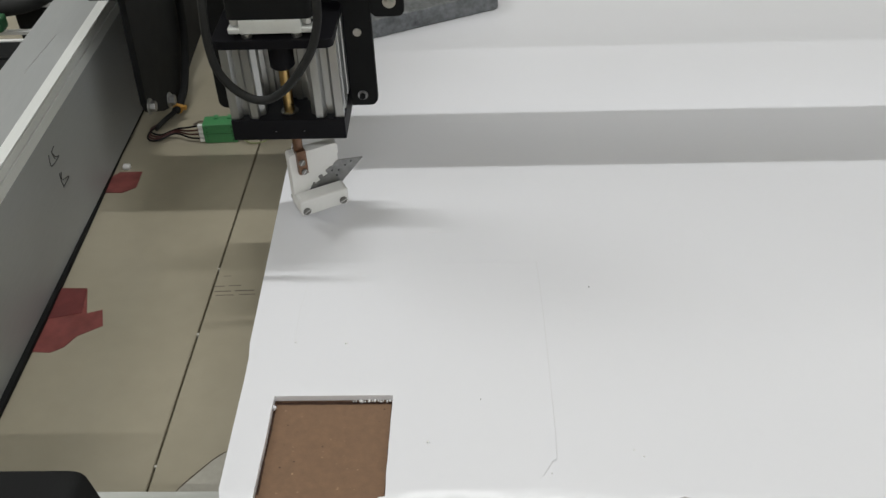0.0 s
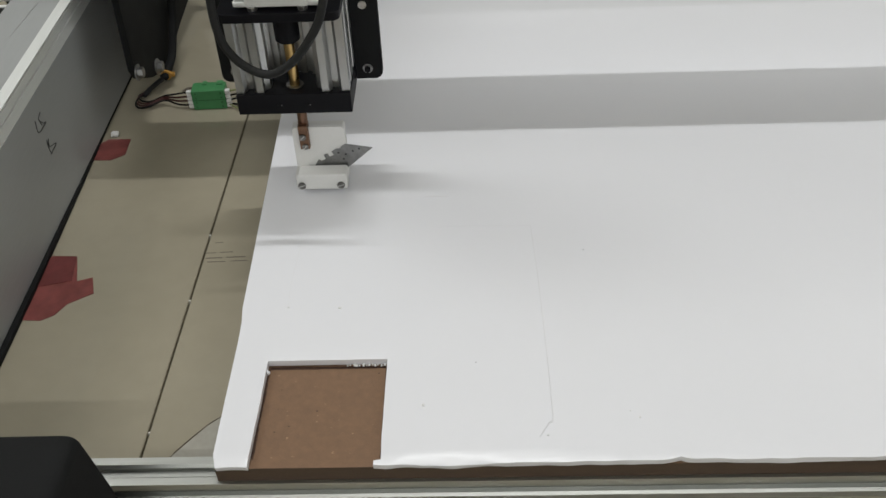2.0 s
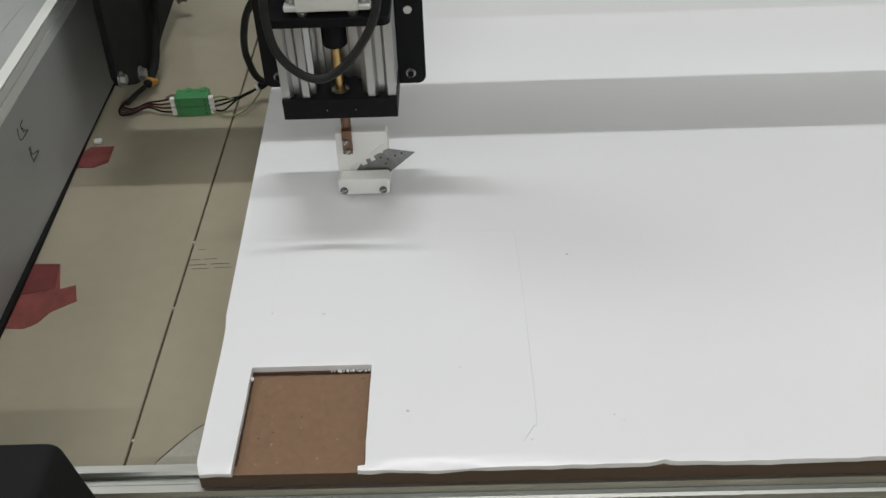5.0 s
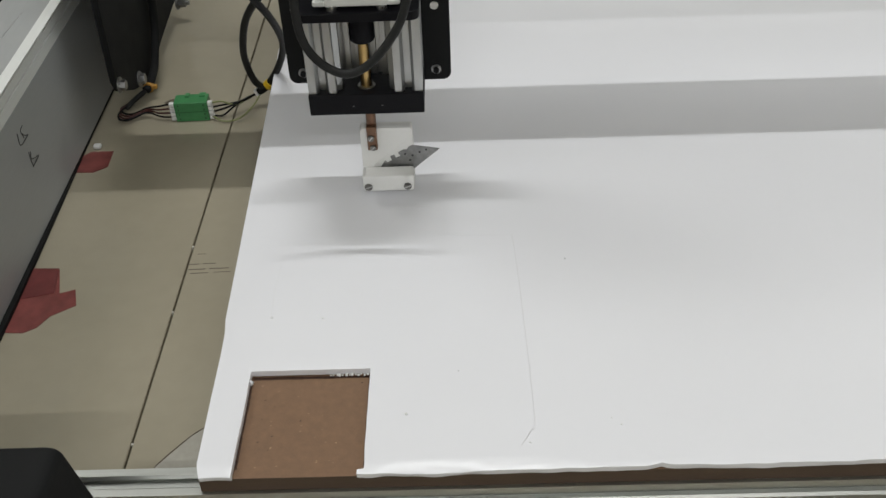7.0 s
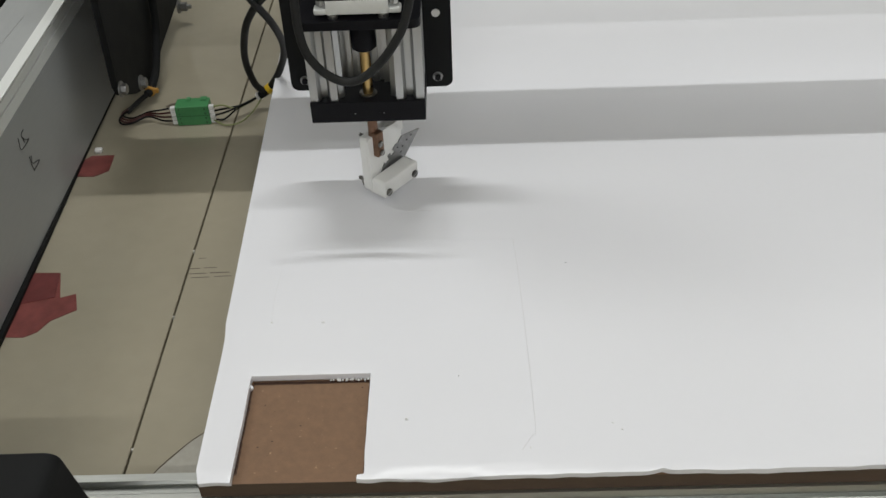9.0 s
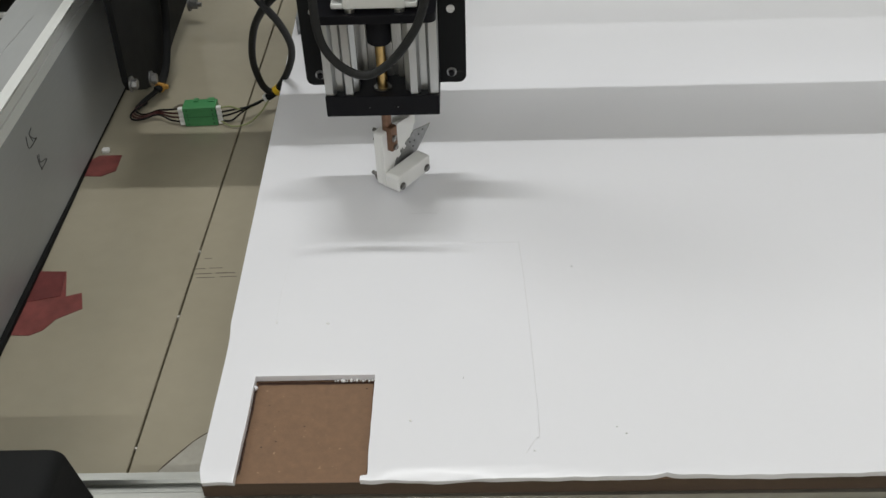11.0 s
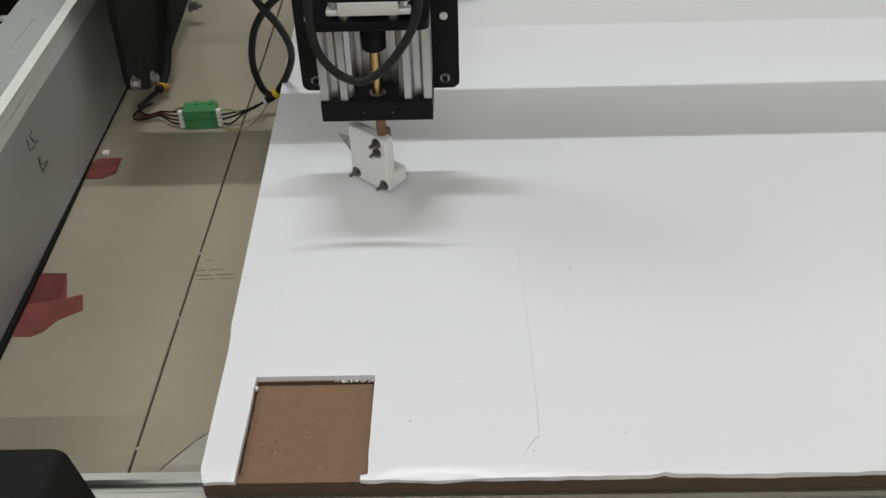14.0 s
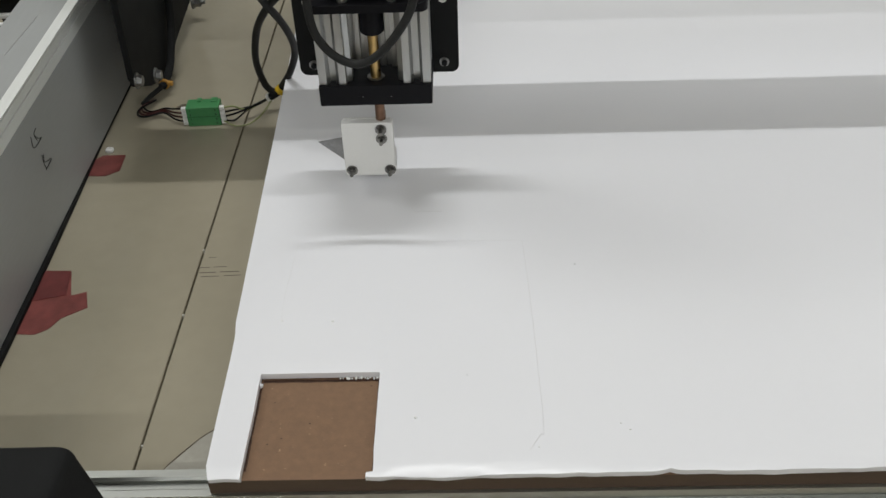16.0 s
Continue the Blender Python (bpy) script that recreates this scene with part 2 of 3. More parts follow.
def slot_rail(name, length, label, m, group=""):
    ob = tagged(empty(name, m), label, "rail", group)
    part("bar", prism(rail_section(0.02), "x", 0, length), RAIL_ALU, ob)
    part("top_slot_floor", box(0.001, length - 0.001, -0.0031, 0.0031, 0.0047, 0.0052), RAIL_ALU, ob, "slot floor in the rail metal darkened for shade")
    part("end_cap", box(length, length + 0.002, -0.0099, 0.0099, -0.0099, 0.0099, 0.0005), BLACK, ob, "black plastic end cap")
    return ob


slot_rail("frame_rail", 1.6, "bare slotted aluminium rail under the edge of the brown board", pose(-0.2, (FRONT_Y + BACK_Y) / 2, (RAIL_Z0 + RAIL_Z1) / 2), "bed rails")
slot_rail("frame_rail", 1.6, "bare slotted aluminium rail under the edge of the brown board", pose(-0.2, 1.3, (RAIL_Z0 + RAIL_Z1) / 2), "bed rails")

board = tagged(mesh_object("board", box(-0.0215, 1.35, -0.0785, 1.31, RAIL_Z1, 0.052, 0.0006), (MDF, MDF_EDGE)), "brown fibreboard bed on the rails, its worn edges coloured darker for shade", "board")
# side faces take the colour darkened for shade
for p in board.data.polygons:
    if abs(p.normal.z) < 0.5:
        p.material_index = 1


def lerp_table(table, v):
    for (a, fa), (b, fb) in zip(table, table[1:]):
        if v <= b:
            k = max(0, min(1, (v - a) / (b - a)))
            return fa + (fb - fa) * k
    return table[-1][1]


def foam_sheet():
    left = ((-0.082, -0.0195), (-0.072, -0.0222), (-0.03, -0.0226), (0.019, -0.0228), (0.040, -0.0236), (0.047, -0.0250), (0.35, -0.0327), (1.3, -0.058))
    front = -0.0805
    ys = [front + k * 0.0009 for k in range(15)] + [-0.0645, -0.060, -0.055, -0.05, -0.04, -0.03, -0.02, -0.01, 0.0] + [0.012 * k for k in range(1, 30)] + [0.37 + 0.05 * k for k in range(19)]
    bm = bmesh.new()
    rows = []
    for y in ys:
        xl = lerp_table(left, y)
        nl = -0.0006 + 0.0005 * noise.noise((0, y * 40, 3)) * (y < -0.005) - 0.02 * max(0, -y - 0.02) * 0.6
        nr = 0.0752 + 0.0006 * noise.noise((5, y * 60, 1)) - (0.004 if y < -0.077 else 0)
        xs = [xl + (nl - xl) * k / 6 for k in range(6)] + [nl + (nr - nl) * k / 16 for k in range(16)] + [nr + (1.3 - nr) * (k / 220) ** 1.6 for k in range(221)]
        row = []
        for i, x in enumerate(xs):
            z = FOAM_TOP
            f = max(0, -0.0715 - y) / 0.009
            if x > 0.07:
                z -= 0.0006 * f ** 1.8
                z -= (0.0013 + 0.0014 * noise.noise((x * 55, y * 30, 12))) * f ** 1.6 * math.exp(-((x - 0.120) / 0.045) ** 2)
                z += 0.00035 * f * noise.noise((x * 95, y * 160, 7)) + 0.0007 * f * noise.noise((x * 30, y * 60, 9))
            else:
                z -= 0.0014 * f ** 2
            z += 0.00025 * noise.noise((x * 9, y * 9, 0)) + 0.00035 * noise.noise((x * 3, y * 3, 4)) + 0.00005 * noise.noise((x * 45, y * 45, 6))
            yy = y
            w = max(0, 1 - (y - front) / 0.010)
            yy += w * (0.0011 * noise.noise((x * 22, 0, 2)) + 0.0008 * noise.noise((x * 70, 0, 5)) + 0.0018 * min(1, x / 0.5) - 0.0006)
            if abs(x - 0.2457) < 0.006:
                yy += w * 0.0011 * (1 - abs(x - 0.2457) / 0.006)
                z += 0.0010 * w * (1 - abs(x - 0.2457) / 0.006)
            row.append(bm.verts.new((x, yy, z)))
        rows.append(row)
    for j in range(len(ys) - 1):
        for i in range(len(rows[0]) - 1):
            if ys[j + 1] <= 0.0001 and 6 <= i < 22:
                continue
            bm.faces.new((rows[j][i], rows[j][i + 1], rows[j + 1][i + 1], rows[j + 1][i]))
    ob = mesh_object("foam_sheet", bm, FOAM, smooth=True)
    sol = ob.modifiers.new("thickness", "SOLIDIFY")
    sol.thickness, sol.offset = 0.0047, -1
    bev = ob.modifiers.new("soft_edge", "BEVEL")
    bev.width, bev.segments, bev.limit_method, bev.angle_limit = 0.0015, 3, "ANGLE", radians(50)
    return tagged(ob, "large white foam sheet with a square notch cut from its edge", "foam sheet")


foam = foam_sheet()

# knife slits, crumbs and specks on the sheet
SLITS = [
    ([(0.1726, 0.1295), (0.1742, 0.0888), (0.1750, 0.055), (0.1755, 0.0223), (0.1760, -0.0462), (0.1736, -0.0525), (0.167, -0.0635)], 0.00017),
    ([(0.0075, 0.130), (0.0062, 0.10), (0.0050, 0.075), (0.0058, 0.0482)], 0.00009),
    ([(0.100, 0.130), (0.135, 0.1302), (0.1726, 0.1295)], 0.00004),
    ([(0.092, 0.166), (0.105, 0.1664), (0.113, 0.166)], 0.00012),
]
for pts, w in SLITS:
    bm = pipe([(x, y, FOAM_TOP + 0.0001) for x, y in pts], w, seg=6, n=6)
    part("knife_slit", bm, FOAM_CUT, foam, "fine grey knife cut in the foam")
random.seed(4)
for k, (x, y, r) in enumerate(((0.0061, 0.0482, 0.0006), (0.041, 0.0468, 0.0008), (0.0988, -0.0384, 0.0008), (0.2083, 0.1013, 0.0003), (0.131, -0.004, 0.00025), (0.172, -0.062, 0.0004), (0.222, -0.045, 0.0004), (0.227, -0.05, 0.0005))):
    bm = bmesh.new()
    bmesh.ops.create_icosphere(bm, subdivisions=2, radius=r)
    for v in bm.verts:
        v.co *= 1 + 0.5 * noise.noise(v.co * 900 + Vector((k, 0, 0)))
        v.co.x *= 1.5
    dark = k in (3, 4)
    bm.transform(Matrix.Translation((x, y, FOAM_TOP + r * 0.5)))
    tagged(mesh_object("speck" if dark else "foam_crumb", bm, INK if dark else CRUMB, smooth=True), "tiny dark speck on the white foam" if dark else "tiny loose white crumb on the foam", "speck" if dark else "crumb")
for k in range(13):
    x = 0.050 + 0.0019 * k + random.uniform(-0.0006, 0.0006)
    r = random.uniform(0.0005, 0.0011)
    bm = bmesh.new()
    bmesh.ops.create_icosphere(bm, subdivisions=2, radius=r)
    for v in bm.verts:
        v.co *= 1 + 0.5 * noise.noise(v.co * 700 + Vector((k, 3, 0)))
    bm.transform(Matrix.Translation((x, -0.0009, 0.0536 + random.uniform(-0.0004, 0.0004))))
    part("torn_bead", bm, CRUMB, foam)
bm = prism([(-0.0012, -0.0052), (0.0016, -0.0072), (0.0002, -0.0098)], "z", 0.0545, 0.0562, 0.0003)
part("torn_flap", bm, FOAM, foam, "small torn white flap at the notch corner")
# dark strips for the shade under the foam along the notch, and chips of fibre on the board
for name, pts in (("back_edge_shade", [(0.0, -0.0003), (0.075, -0.0003), (0.075, -0.0022), (0.0, -0.0024)]),
                  ("left_edge_shade", [(-0.0012, -0.0026), (0.0006, -0.0026), (0.0004, -0.020), (0.0002, -0.048), (0.0001, -0.072), (-0.0022, -0.072), (-0.0018, -0.048), (-0.0014, -0.020)]),
                  ("right_edge_shade", [(0.0742, -0.0026), (0.0758, -0.0026), (0.0758, -0.072), (0.0742, -0.072)])):
    bm = prism(pts, "z", 0.0516, 0.05208)
    bmesh.ops.subdivide_edges(bm, edges=[e for e in bm.edges if e.calc_length() > 0.015], cuts=12)
    for v in bm.verts:
        off = 0.0005 * noise.noise(v.co * 300)
        v.co.x += off if name != "back_edge_shade" else 0
        v.co.y += off if name == "back_edge_shade" else 0
    part(name, bm, EDGE_SHADE, board, "dark strip standing in for shade under the foam edge")
random.seed(11)
for k in range(34):
    x, y = random.uniform(0.004, 0.070), random.uniform(-0.075, -0.006)
    r = random.uniform(0.0002, 0.00055)
    bm = bmesh.new()
    bmesh.ops.create_icosphere(bm, subdivisions=1, radius=r)
    bm.transform(Matrix.Translation((x, y, 0.0520)) @ Matrix.Diagonal((1.6, 1, 0.4, 1)))
    part("fibre_chip", bm, MDF_EDGE if k % 4 == 0 else CHIP, board)

# ---- side beam ----
BX = -0.2015
beam = tagged(empty("side_beam", pose(BX, 0, 0)), "tall grey anodised aluminium side beam with bare slotted edge", "beam")
part("side_face", prism([(-0.004, 0.0245), (0, 0.0245), (0, 0.1260), (-0.004, 0.1260)], "y", -0.105, 1.5), GREY, beam)
part("slot_edge", prism([(-0.045, 0.1262), (-0.0002, 0.1262), (-0.0002, 0.1353), (-0.003, 0.1357), (-0.003, 0.1367), (-0.0002, 0.1371), (-0.0002, 0.1440), (-0.003, 0.1444), (-0.003, 0.1451), (0, 0.1455), (0, 0.1463), (-0.0095, 0.1463), (-0.0095, 0.1448), (-0.045, 0.1448)], "y", -0.105, 1.5), ALU_RIM, beam, "bare aluminium slotted edge")
part("top_face", box(-0.0525, -0.0098, -0.105, 1.5, 0.1450, 0.1460), GREY, beam)
part("top_scratch", pipe([(-0.031, 0.268, 0.1460), (-0.029, 0.300, 0.1461), (-0.027, 0.335, 0.1460)], 0.00018, seg=5), ALU, beam, "bright scratch on the top face")
part("outer_wall", box(-0.0525, -0.0492, -0.105, 1.5, 0.0245, 0.1448), GREY, beam)
# tapering black strip drawn for the shade between beam and floor
part("gap_shade_strip", prism([(-0.030, -0.105), (0.0045, -0.105), (0.0040, 0.12), (0.0016, 0.24), (-0.0010, 0.34), (-0.0010, 1.5), (-0.030, 1.5)], "z", FLOOR_Z + 0.0002, 0.0242, 0.0004), BLACK, beam, "black strip put in for the shade of the gap along the floor")
part("bottom_wall", box(-0.0450, -0.0042, -0.105, 1.5, 0.0250, 0.0285), BLACK, beam)
# pen marks on the side face
for pts in [[(0.216, 0.11), (0.21, 0.108), (0.215, 0.101), (0.219, 0.099), (0.203, 0.1), (0.204, 0.11)], [(0.21, 0.107), (0.212, 0.101)], [(0.214, 0.087), (0.212, 0.081), (0.224, 0.076), (0.21, 0.075)], [(0.211, 0.088), (0.21, 0.081), (0.211, 0.075)]]:
    part("pen_stroke", pipe([(0.0002, y, z) for y, z in pts], 0.00035, seg=5, n=4), INK, beam, "thin hand-drawn pen stroke")

# rounded black end plate in front of the beam
endplate = tagged(mesh_object("end_plate", prism([(-0.30, FLOOR_Z), (-0.30, 0.1225), (-0.0800, 0.1245), (-0.0765, 0.1240), (-0.0738, 0.1225), (-0.0720, 0.1195), (-0.0655, 0.0800), (-0.0590, FLOOR_Z)], "y", -0.150, -0.110, 0.0012), BLACK), "matt black rounded end plate at the beam's end", "plate")

# ---- things on the floor ----
TAPE_C = [(-0.206, 0.112), (-0.1735, 0.1205), (-0.1778, 0.1485), (-0.1975, 0.1492), (-0.2095, 0.128)]
TAPE_A = [(-0.2007, 0.0797), (-0.1841, 0.0786), (-0.1756, 0.0841), (-0.1694, 0.0956), (-0.153, 0.1066), (-0.1585, 0.1241), (-0.1695, 0.1201), (-0.1776, 0.1482), (-0.1977, 0.1494), (-0.2103, 0.1277)]
TAPE_B = [(-0.2026, 0.2779), (-0.1862, 0.2772), (-0.1751, 0.2855), (-0.1761, 0.3093), (-0.1963, 0.3094), (-0.2035, 0.3008)]
for pts in (TAPE_A, TAPE_B):
    tagged(mesh_object("tape_patch", prism(pts, "z", FLOOR_Z + 0.0001, FLOOR_Z + 0.0006), RED), "torn red tape patch stuck to the tile floor", "tape", "red tapes")
tagged(mesh_object("tape_strip", prism(TAPE_C, "z", FLOOR_Z + 0.0007, FLOOR_Z + 0.0011), RED_DEEP), "torn strip of red tape on the tape patch", "tape", "red tapes")
tagged(mesh_object("cable_clip", box(-0.1954, -0.1886, 0.3128, 0.3186, FLOOR_Z, FLOOR_Z + 0.004, 0.0013), WHITE, smooth=True), "small white plastic clip on the floor", "clip")
tagged(mesh_object("film_scrap", prism([(-0.0612, -0.055), (-0.0612, -0.0453), (-0.043, -0.0213), (-0.0334, -0.0127), (-0.0141, -0.0107), (-0.0141, -0.055)], "z", FLOOR_Z + 0.0001, FLOOR_Z + 0.0007), PVC), "scrap of grey clear film lying on the tiles", "film")
tagged(mesh_object("film_edge", pipe([(x, y, FLOOR_Z + 0.0006) for x, y in [(-0.0622, -0.0511), (-0.0591, -0.0415), (-0.043, -0.0208), (-0.0334, -0.0122)]], 0.0004, seg=5), DIRT), "dark dirty edge line on the tile", "dirt")
for x0, x1, y, r in ((-0.0775, -0.0690, 0.1500, 0.0004), (-0.0660, -0.0560, 0.1506, 0.0004), (-0.0760, -0.0630, 0.1440, 0.0005), (-0.0600, -0.0450, 0.1446, 0.0005), (-0.0740, -0.0600, 0.1395, 0.0004), (-0.0560, -0.0430, 0.1402, 0.0004), (-0.0720, -0.0660, 0.1622, 0.0003)):
    tagged(mesh_object("floor_scuff", pipe([(x0, y, FLOOR_Z), ((x0 + x1) / 2, y + 0.0002, FLOOR_Z), (x1, y + 0.0003, FLOOR_Z)], r, seg=5), DIRT), "dark scuff mark on the beige tile", "scuff", "floor scuffs")

for x, y in ((-0.0779, 0.1719), (-0.0787, 0.0970), (-0.0797, -0.0253)):
    tagged(mesh_object("grout_fleck", box(x - 0.0008, x + 0.0008, y - 0.0008, y + 0.0008, FLOOR_Z - 0.0039, FLOOR_Z + 0.0002, 0.0003), FLECK), "tiny white fleck of filler in the tile joint", "fleck", "joint flecks")
tagged(mesh_object("tie_offcut", pipe([(-0.146, 0.388, FLOOR_Z + 0.001), (-0.141, 0.391, FLOOR_Z + 0.0022), (-0.136, 0.394, FLOOR_Z + 0.001), (-0.131, 0.400, FLOOR_Z + 0.0015)], 0.0010, seg=6), DIRT), "short curled brown tie offcut on the floor", "offcut")

# ---- gantry ----
gantry = tagged(empty("gantry", pose(0, 0, 0)), "black gantry with tapered side plate over the bed", "gantry")
GX = -0.165
part("side_plate", prism([(0.340, 0.36), (0.3422, 0.1765), (0.332, 0.0768), (0.3383, 0.0652), (0.3731, 0.0458), (0.408, 0.0323), (0.4235, 0.0303), (0.4844, 0.04), (0.5667, 0.0478), (0.62, 0.26), (0.62, 0.36)], "x", GX - 0.006, GX, 0.0008), BLACK, gantry)
part("cross_beam", box(GX, 1.3, 0.2743, 0.3470, 0.205, 0.245, 0.001), ALU, gantry, "aluminium cross beam")
part("front_strip", box(GX, 1.3, 0.2713, 0.2741, 0.205, 0.245), BLACK, gantry)
for y, z in ((0.3373, 0.072), (0.3896, 0.0477)):
    hex_bolt((GX, y, z), "x", 0.0050, 0.006, "side_bolt", gantry, BLADE, washer=True)
    if y > 0.36:
        part("wheel", cylinder((GX - 0.024, y, z), 0.0085, 0.010, "x", bevel=0.002, seg=28), BLACK, gantry, "black plastic wheel")
    if y > 0.36:
        part("spacer", cylinder((GX - 0.0138, y, z), 0.005, 0.0076, "x", bevel=0.0004), STEEL, gantry)
part("sleeve", pipe([(GX + 0.005, 0.475, 0.30), (GX + 0.005, 0.470, 0.16), (GX + 0.005, 0.462, 0.085), (GX + 0.005, 0.430, 0.044), (GX + 0.004, 0.402, 0.034), (GX + 0.001, 0.396, 0.031)], 0.0040), BLACK, gantry, "black cable sleeve")
part("sleeve_end", pipe([(GX + 0.001, 0.396, 0.031), (GX - 0.005, 0.391, 0.028), (GX - 0.0105, 0.385, 0.0255), (GX - 0.0145, 0.376, 0.0240)], 0.0024), RUBBER, gantry, "thin black wire bundle leaving the sleeve")
tie = cylinder((GX + 0.0035, 0.397, 0.0325), 0.0050, 0.0055, "y", seg=18, bevel=0.0005)
box(GX + 0.005, GX + 0.0115, 0.3985, 0.4020, 0.0305, 0.0345, 0.0006, bm=tie)
part("cable_tie", tie, ORANGE, gantry, "orange cable tie")
hex_bolt((GX, 0.559, 0.042), "x", 0.0048, 0.010, "rim_bolt", gantry, BLADE, washer=True, shank=0.004)

# connector, its wires and the hanging cable
plug = tagged(empty("connector", pose(-0.1125, 0.3640, FLOOR_Z, 0, 0, 2)), "green plastic plug connector with white cable ends", "connector")
part("housing", box(-0.0155, 0.0155, -0.008, 0.008, 0.0, 0.020, 0.0007), GREEN, plug)
part("lid_joint", box(-0.0156, 0.0156, -0.0082, 0.0081, 0.0098, 0.0104), GREEN_DARK, plug)
for k in range(4):
    z = 0.0031 + 0.0047 * k
    part("contact_slot", box(0.0112, 0.0128, -0.0083, -0.0078, z - 0.0013, z + 0.0009), GREEN_DARK, plug)
    part("latch_slot", box(-0.0122, -0.0112, -0.0083, -0.0078, z - 0.0009, z + 0.0009), GREEN_DARK, plug)
part("key_rib", box(-0.0060, -0.0020, 0.0020, 0.0082, 0.0198, 0.0214, 0.0005), GREEN, plug)
part("key_rib", box(0.0070, 0.0130, 0.0020, 0.0082, 0.0198, 0.0214, 0.0005), GREEN, plug)
for sx in (-1, 1):
    for k in range(4):
        x0, x1 = sorted((sx * 0.0157, sx * 0.0200))
        part("ferrule", box(x0, x1, -0.0072, -0.0030, 0.0012 + 0.0047 * k, 0.0050 + 0.0047 * k, 0.0005), WHITE, plug)
sleeve_wires = []
for k in range(4):
    z = FLOOR_Z + 0.0031 + 0.0047 * k
    pts = [(-0.1320, 0.3595, z), (-0.143, 0.3605, z * 0.8 + 0.005), (-0.157, 0.3640 + 0.0010 * k, 0.026 + 0.001 * k), (-0.171, 0.3575 + 0.0030 * k, 0.0235), (-0.1805, 0.3565 + 0.0040 * k, 0.0235), (-0.1838, 0.3650 + 0.0030 * k, 0.0250), (-0.1765, 0.3835, 0.0258)]
    sleeve_wires.append(tagged(mesh_object("wire", pipe(pts, 0.0009, seg=7), WIRE_RED if k in (2, 1) else BLACK, smooth=True), "thin dark wire between plug and cable sleeve", "wire", "plug wires"))
    pts = [(-0.0928, 0.3600, z), (-0.084, 0.3600 + 0.0012 * ((k * 3) % 4), z + 0.0004), (-0.073, 0.3680 - 0.0022 * ((k + 1) % 3), 0.0300 + 0.0009 * ((k * 3) % 4)), (-0.063, 0.3740 + 0.0016 * (k % 2), 0.0325 - 0.0006 * k), (-0.0535, 0.3795, 0.0345)]
    tagged(mesh_object("wire", pipe(pts, 0.0009, seg=7), WIRE_GREEN if k == 3 else BLACK, smooth=True), "thin olive wire between plug and hanging cable" if k == 3 else "thin black wire between plug and hanging cable", "wire", "plug wires")
tagged(mesh_object("wire", pipe([(-0.094, 0.358, 0.024), (-0.082, 0.3515, 0.022), (-0.068, 0.354, 0.0235), (-0.057, 0.366, 0.028), (-0.0500, 0.3790, 0.0345)], 0.0008, seg=6), WIRE_GREEN), "thin olive wire beside the green plug", "wire")
tagged(mesh_object("hanging_cable", merge(pipe([(-0.0445, 0.3805, 0.0395), (-0.0500, 0.380, 0.0425), (-0.0545, 0.377, 0.052), (-0.0560, 0.365, 0.080), (-0.0490, 0.345, 0.112), (-0.0360, 0.32, 0.145), (-0.012, 0.29, 0.180), (0.03, 0.27, 0.215)], 0.0032, seg=12),
                                          pipe([(-0.0445, 0.3805, 0.0395), (-0.0375, 0.380, 0.0490), (-0.0280, 0.372, 0.066), (-0.0190, 0.358, 0.090), (-0.0150, 0.338, 0.115), (-0.0170, 0.31, 0.148), (-0.026, 0.29, 0.178), (-0.035, 0.27, 0.215)], 0.0032, seg=12)), RUBBER, smooth=True), "thick black cable hanging in a loop from the gantry", "cable")
tagged(mesh_object("cable_end", pipe([(-0.0400, 0.3808, 0.0435), (-0.0470, 0.3804, 0.0380), (-0.0535, 0.3796, 0.0348)], 0.0034, seg=12), BLACK, smooth=True), "black wrapped end of the hanging cable", "cable end")
ties = cylinder((0, 0, -0.0022), 0.0050, 0.0044, seg=16)
box(0.0030, 0.0085, -0.0020, 0.0020, -0.002, 0.003, 0.0008, bm=ties)
ties.transform(pose(-0.0415, 0.3806, 0.0425, 0, 50, 0))
tagged(mesh_object("cable_tie", ties, YELLOW), "yellow cable tie round the hanging cable", "cable tie")
ties = cylinder((0, 0, -0.0012), 0.0042, 0.0024, seg=16)
ties.transform(pose(-0.0530, 0.3796, 0.0350, 0, 60, 0))
tagged(mesh_object("cable_tie", ties, WHITE), "white cable tie round the thin wires", "cable tie")

# metal plate on the far foam, and things beyond the beam
tagged(mesh_object("metal_bar", prism([(-0.03, 0.460), (0.150, 0.546), (0.153, 0.551), (0.146, 0.600), (-0.03, 0.600)], "z", FOAM_TOP, FOAM_TOP + 0.020, 0.0012), MARBLE), "dark mottled metal bar lying on the foam", "metal bar")
chain = tagged(empty("cable_chain", pose(-0.300, 0.50, FLOOR_Z)), "black plastic cable chain beside the grey beam", "cable chain")
for k in range(16):
    if k in (5, 6):
        continue
    part("link", box(-0.046, 0.026, -0.25 + 0.036 * k, -0.217 + 0.036 * k, 0.0, 0.075, 0.004), BLACK, chain)
for y0, y1, z0 in ((-0.071, -0.067, 0.070), (-0.032, -0.026, 0.060), (-0.0065, -0.0025, 0.077)):
    part("rib", box(-0.060, 0.022, y0, y1, z0, z0 + 0.004, 0.0008), WHITE, chain, "pale plastic cross rib")
ring = [(-0.345 + 0.040 * math.cos(radians(a)), 0.505 + 0.034 * math.sin(radians(a)), FLOOR_Z + 0.088) for a in range(-200, 25, 25)]
tagged(mesh_object("cable", pipe(ring, 0.0085, seg=14), RUBBER, smooth=True), "thick black cable curled on the cable chain", "cable")
tagged(mesh_object("green_connector", box(-0.352, -0.330, 0.440, 0.458, FLOOR_Z + 0.0755, FLOOR_Z + 0.090, 0.003), GREEN_DARK), "small dark green connector lying on the cable chain", "connector")


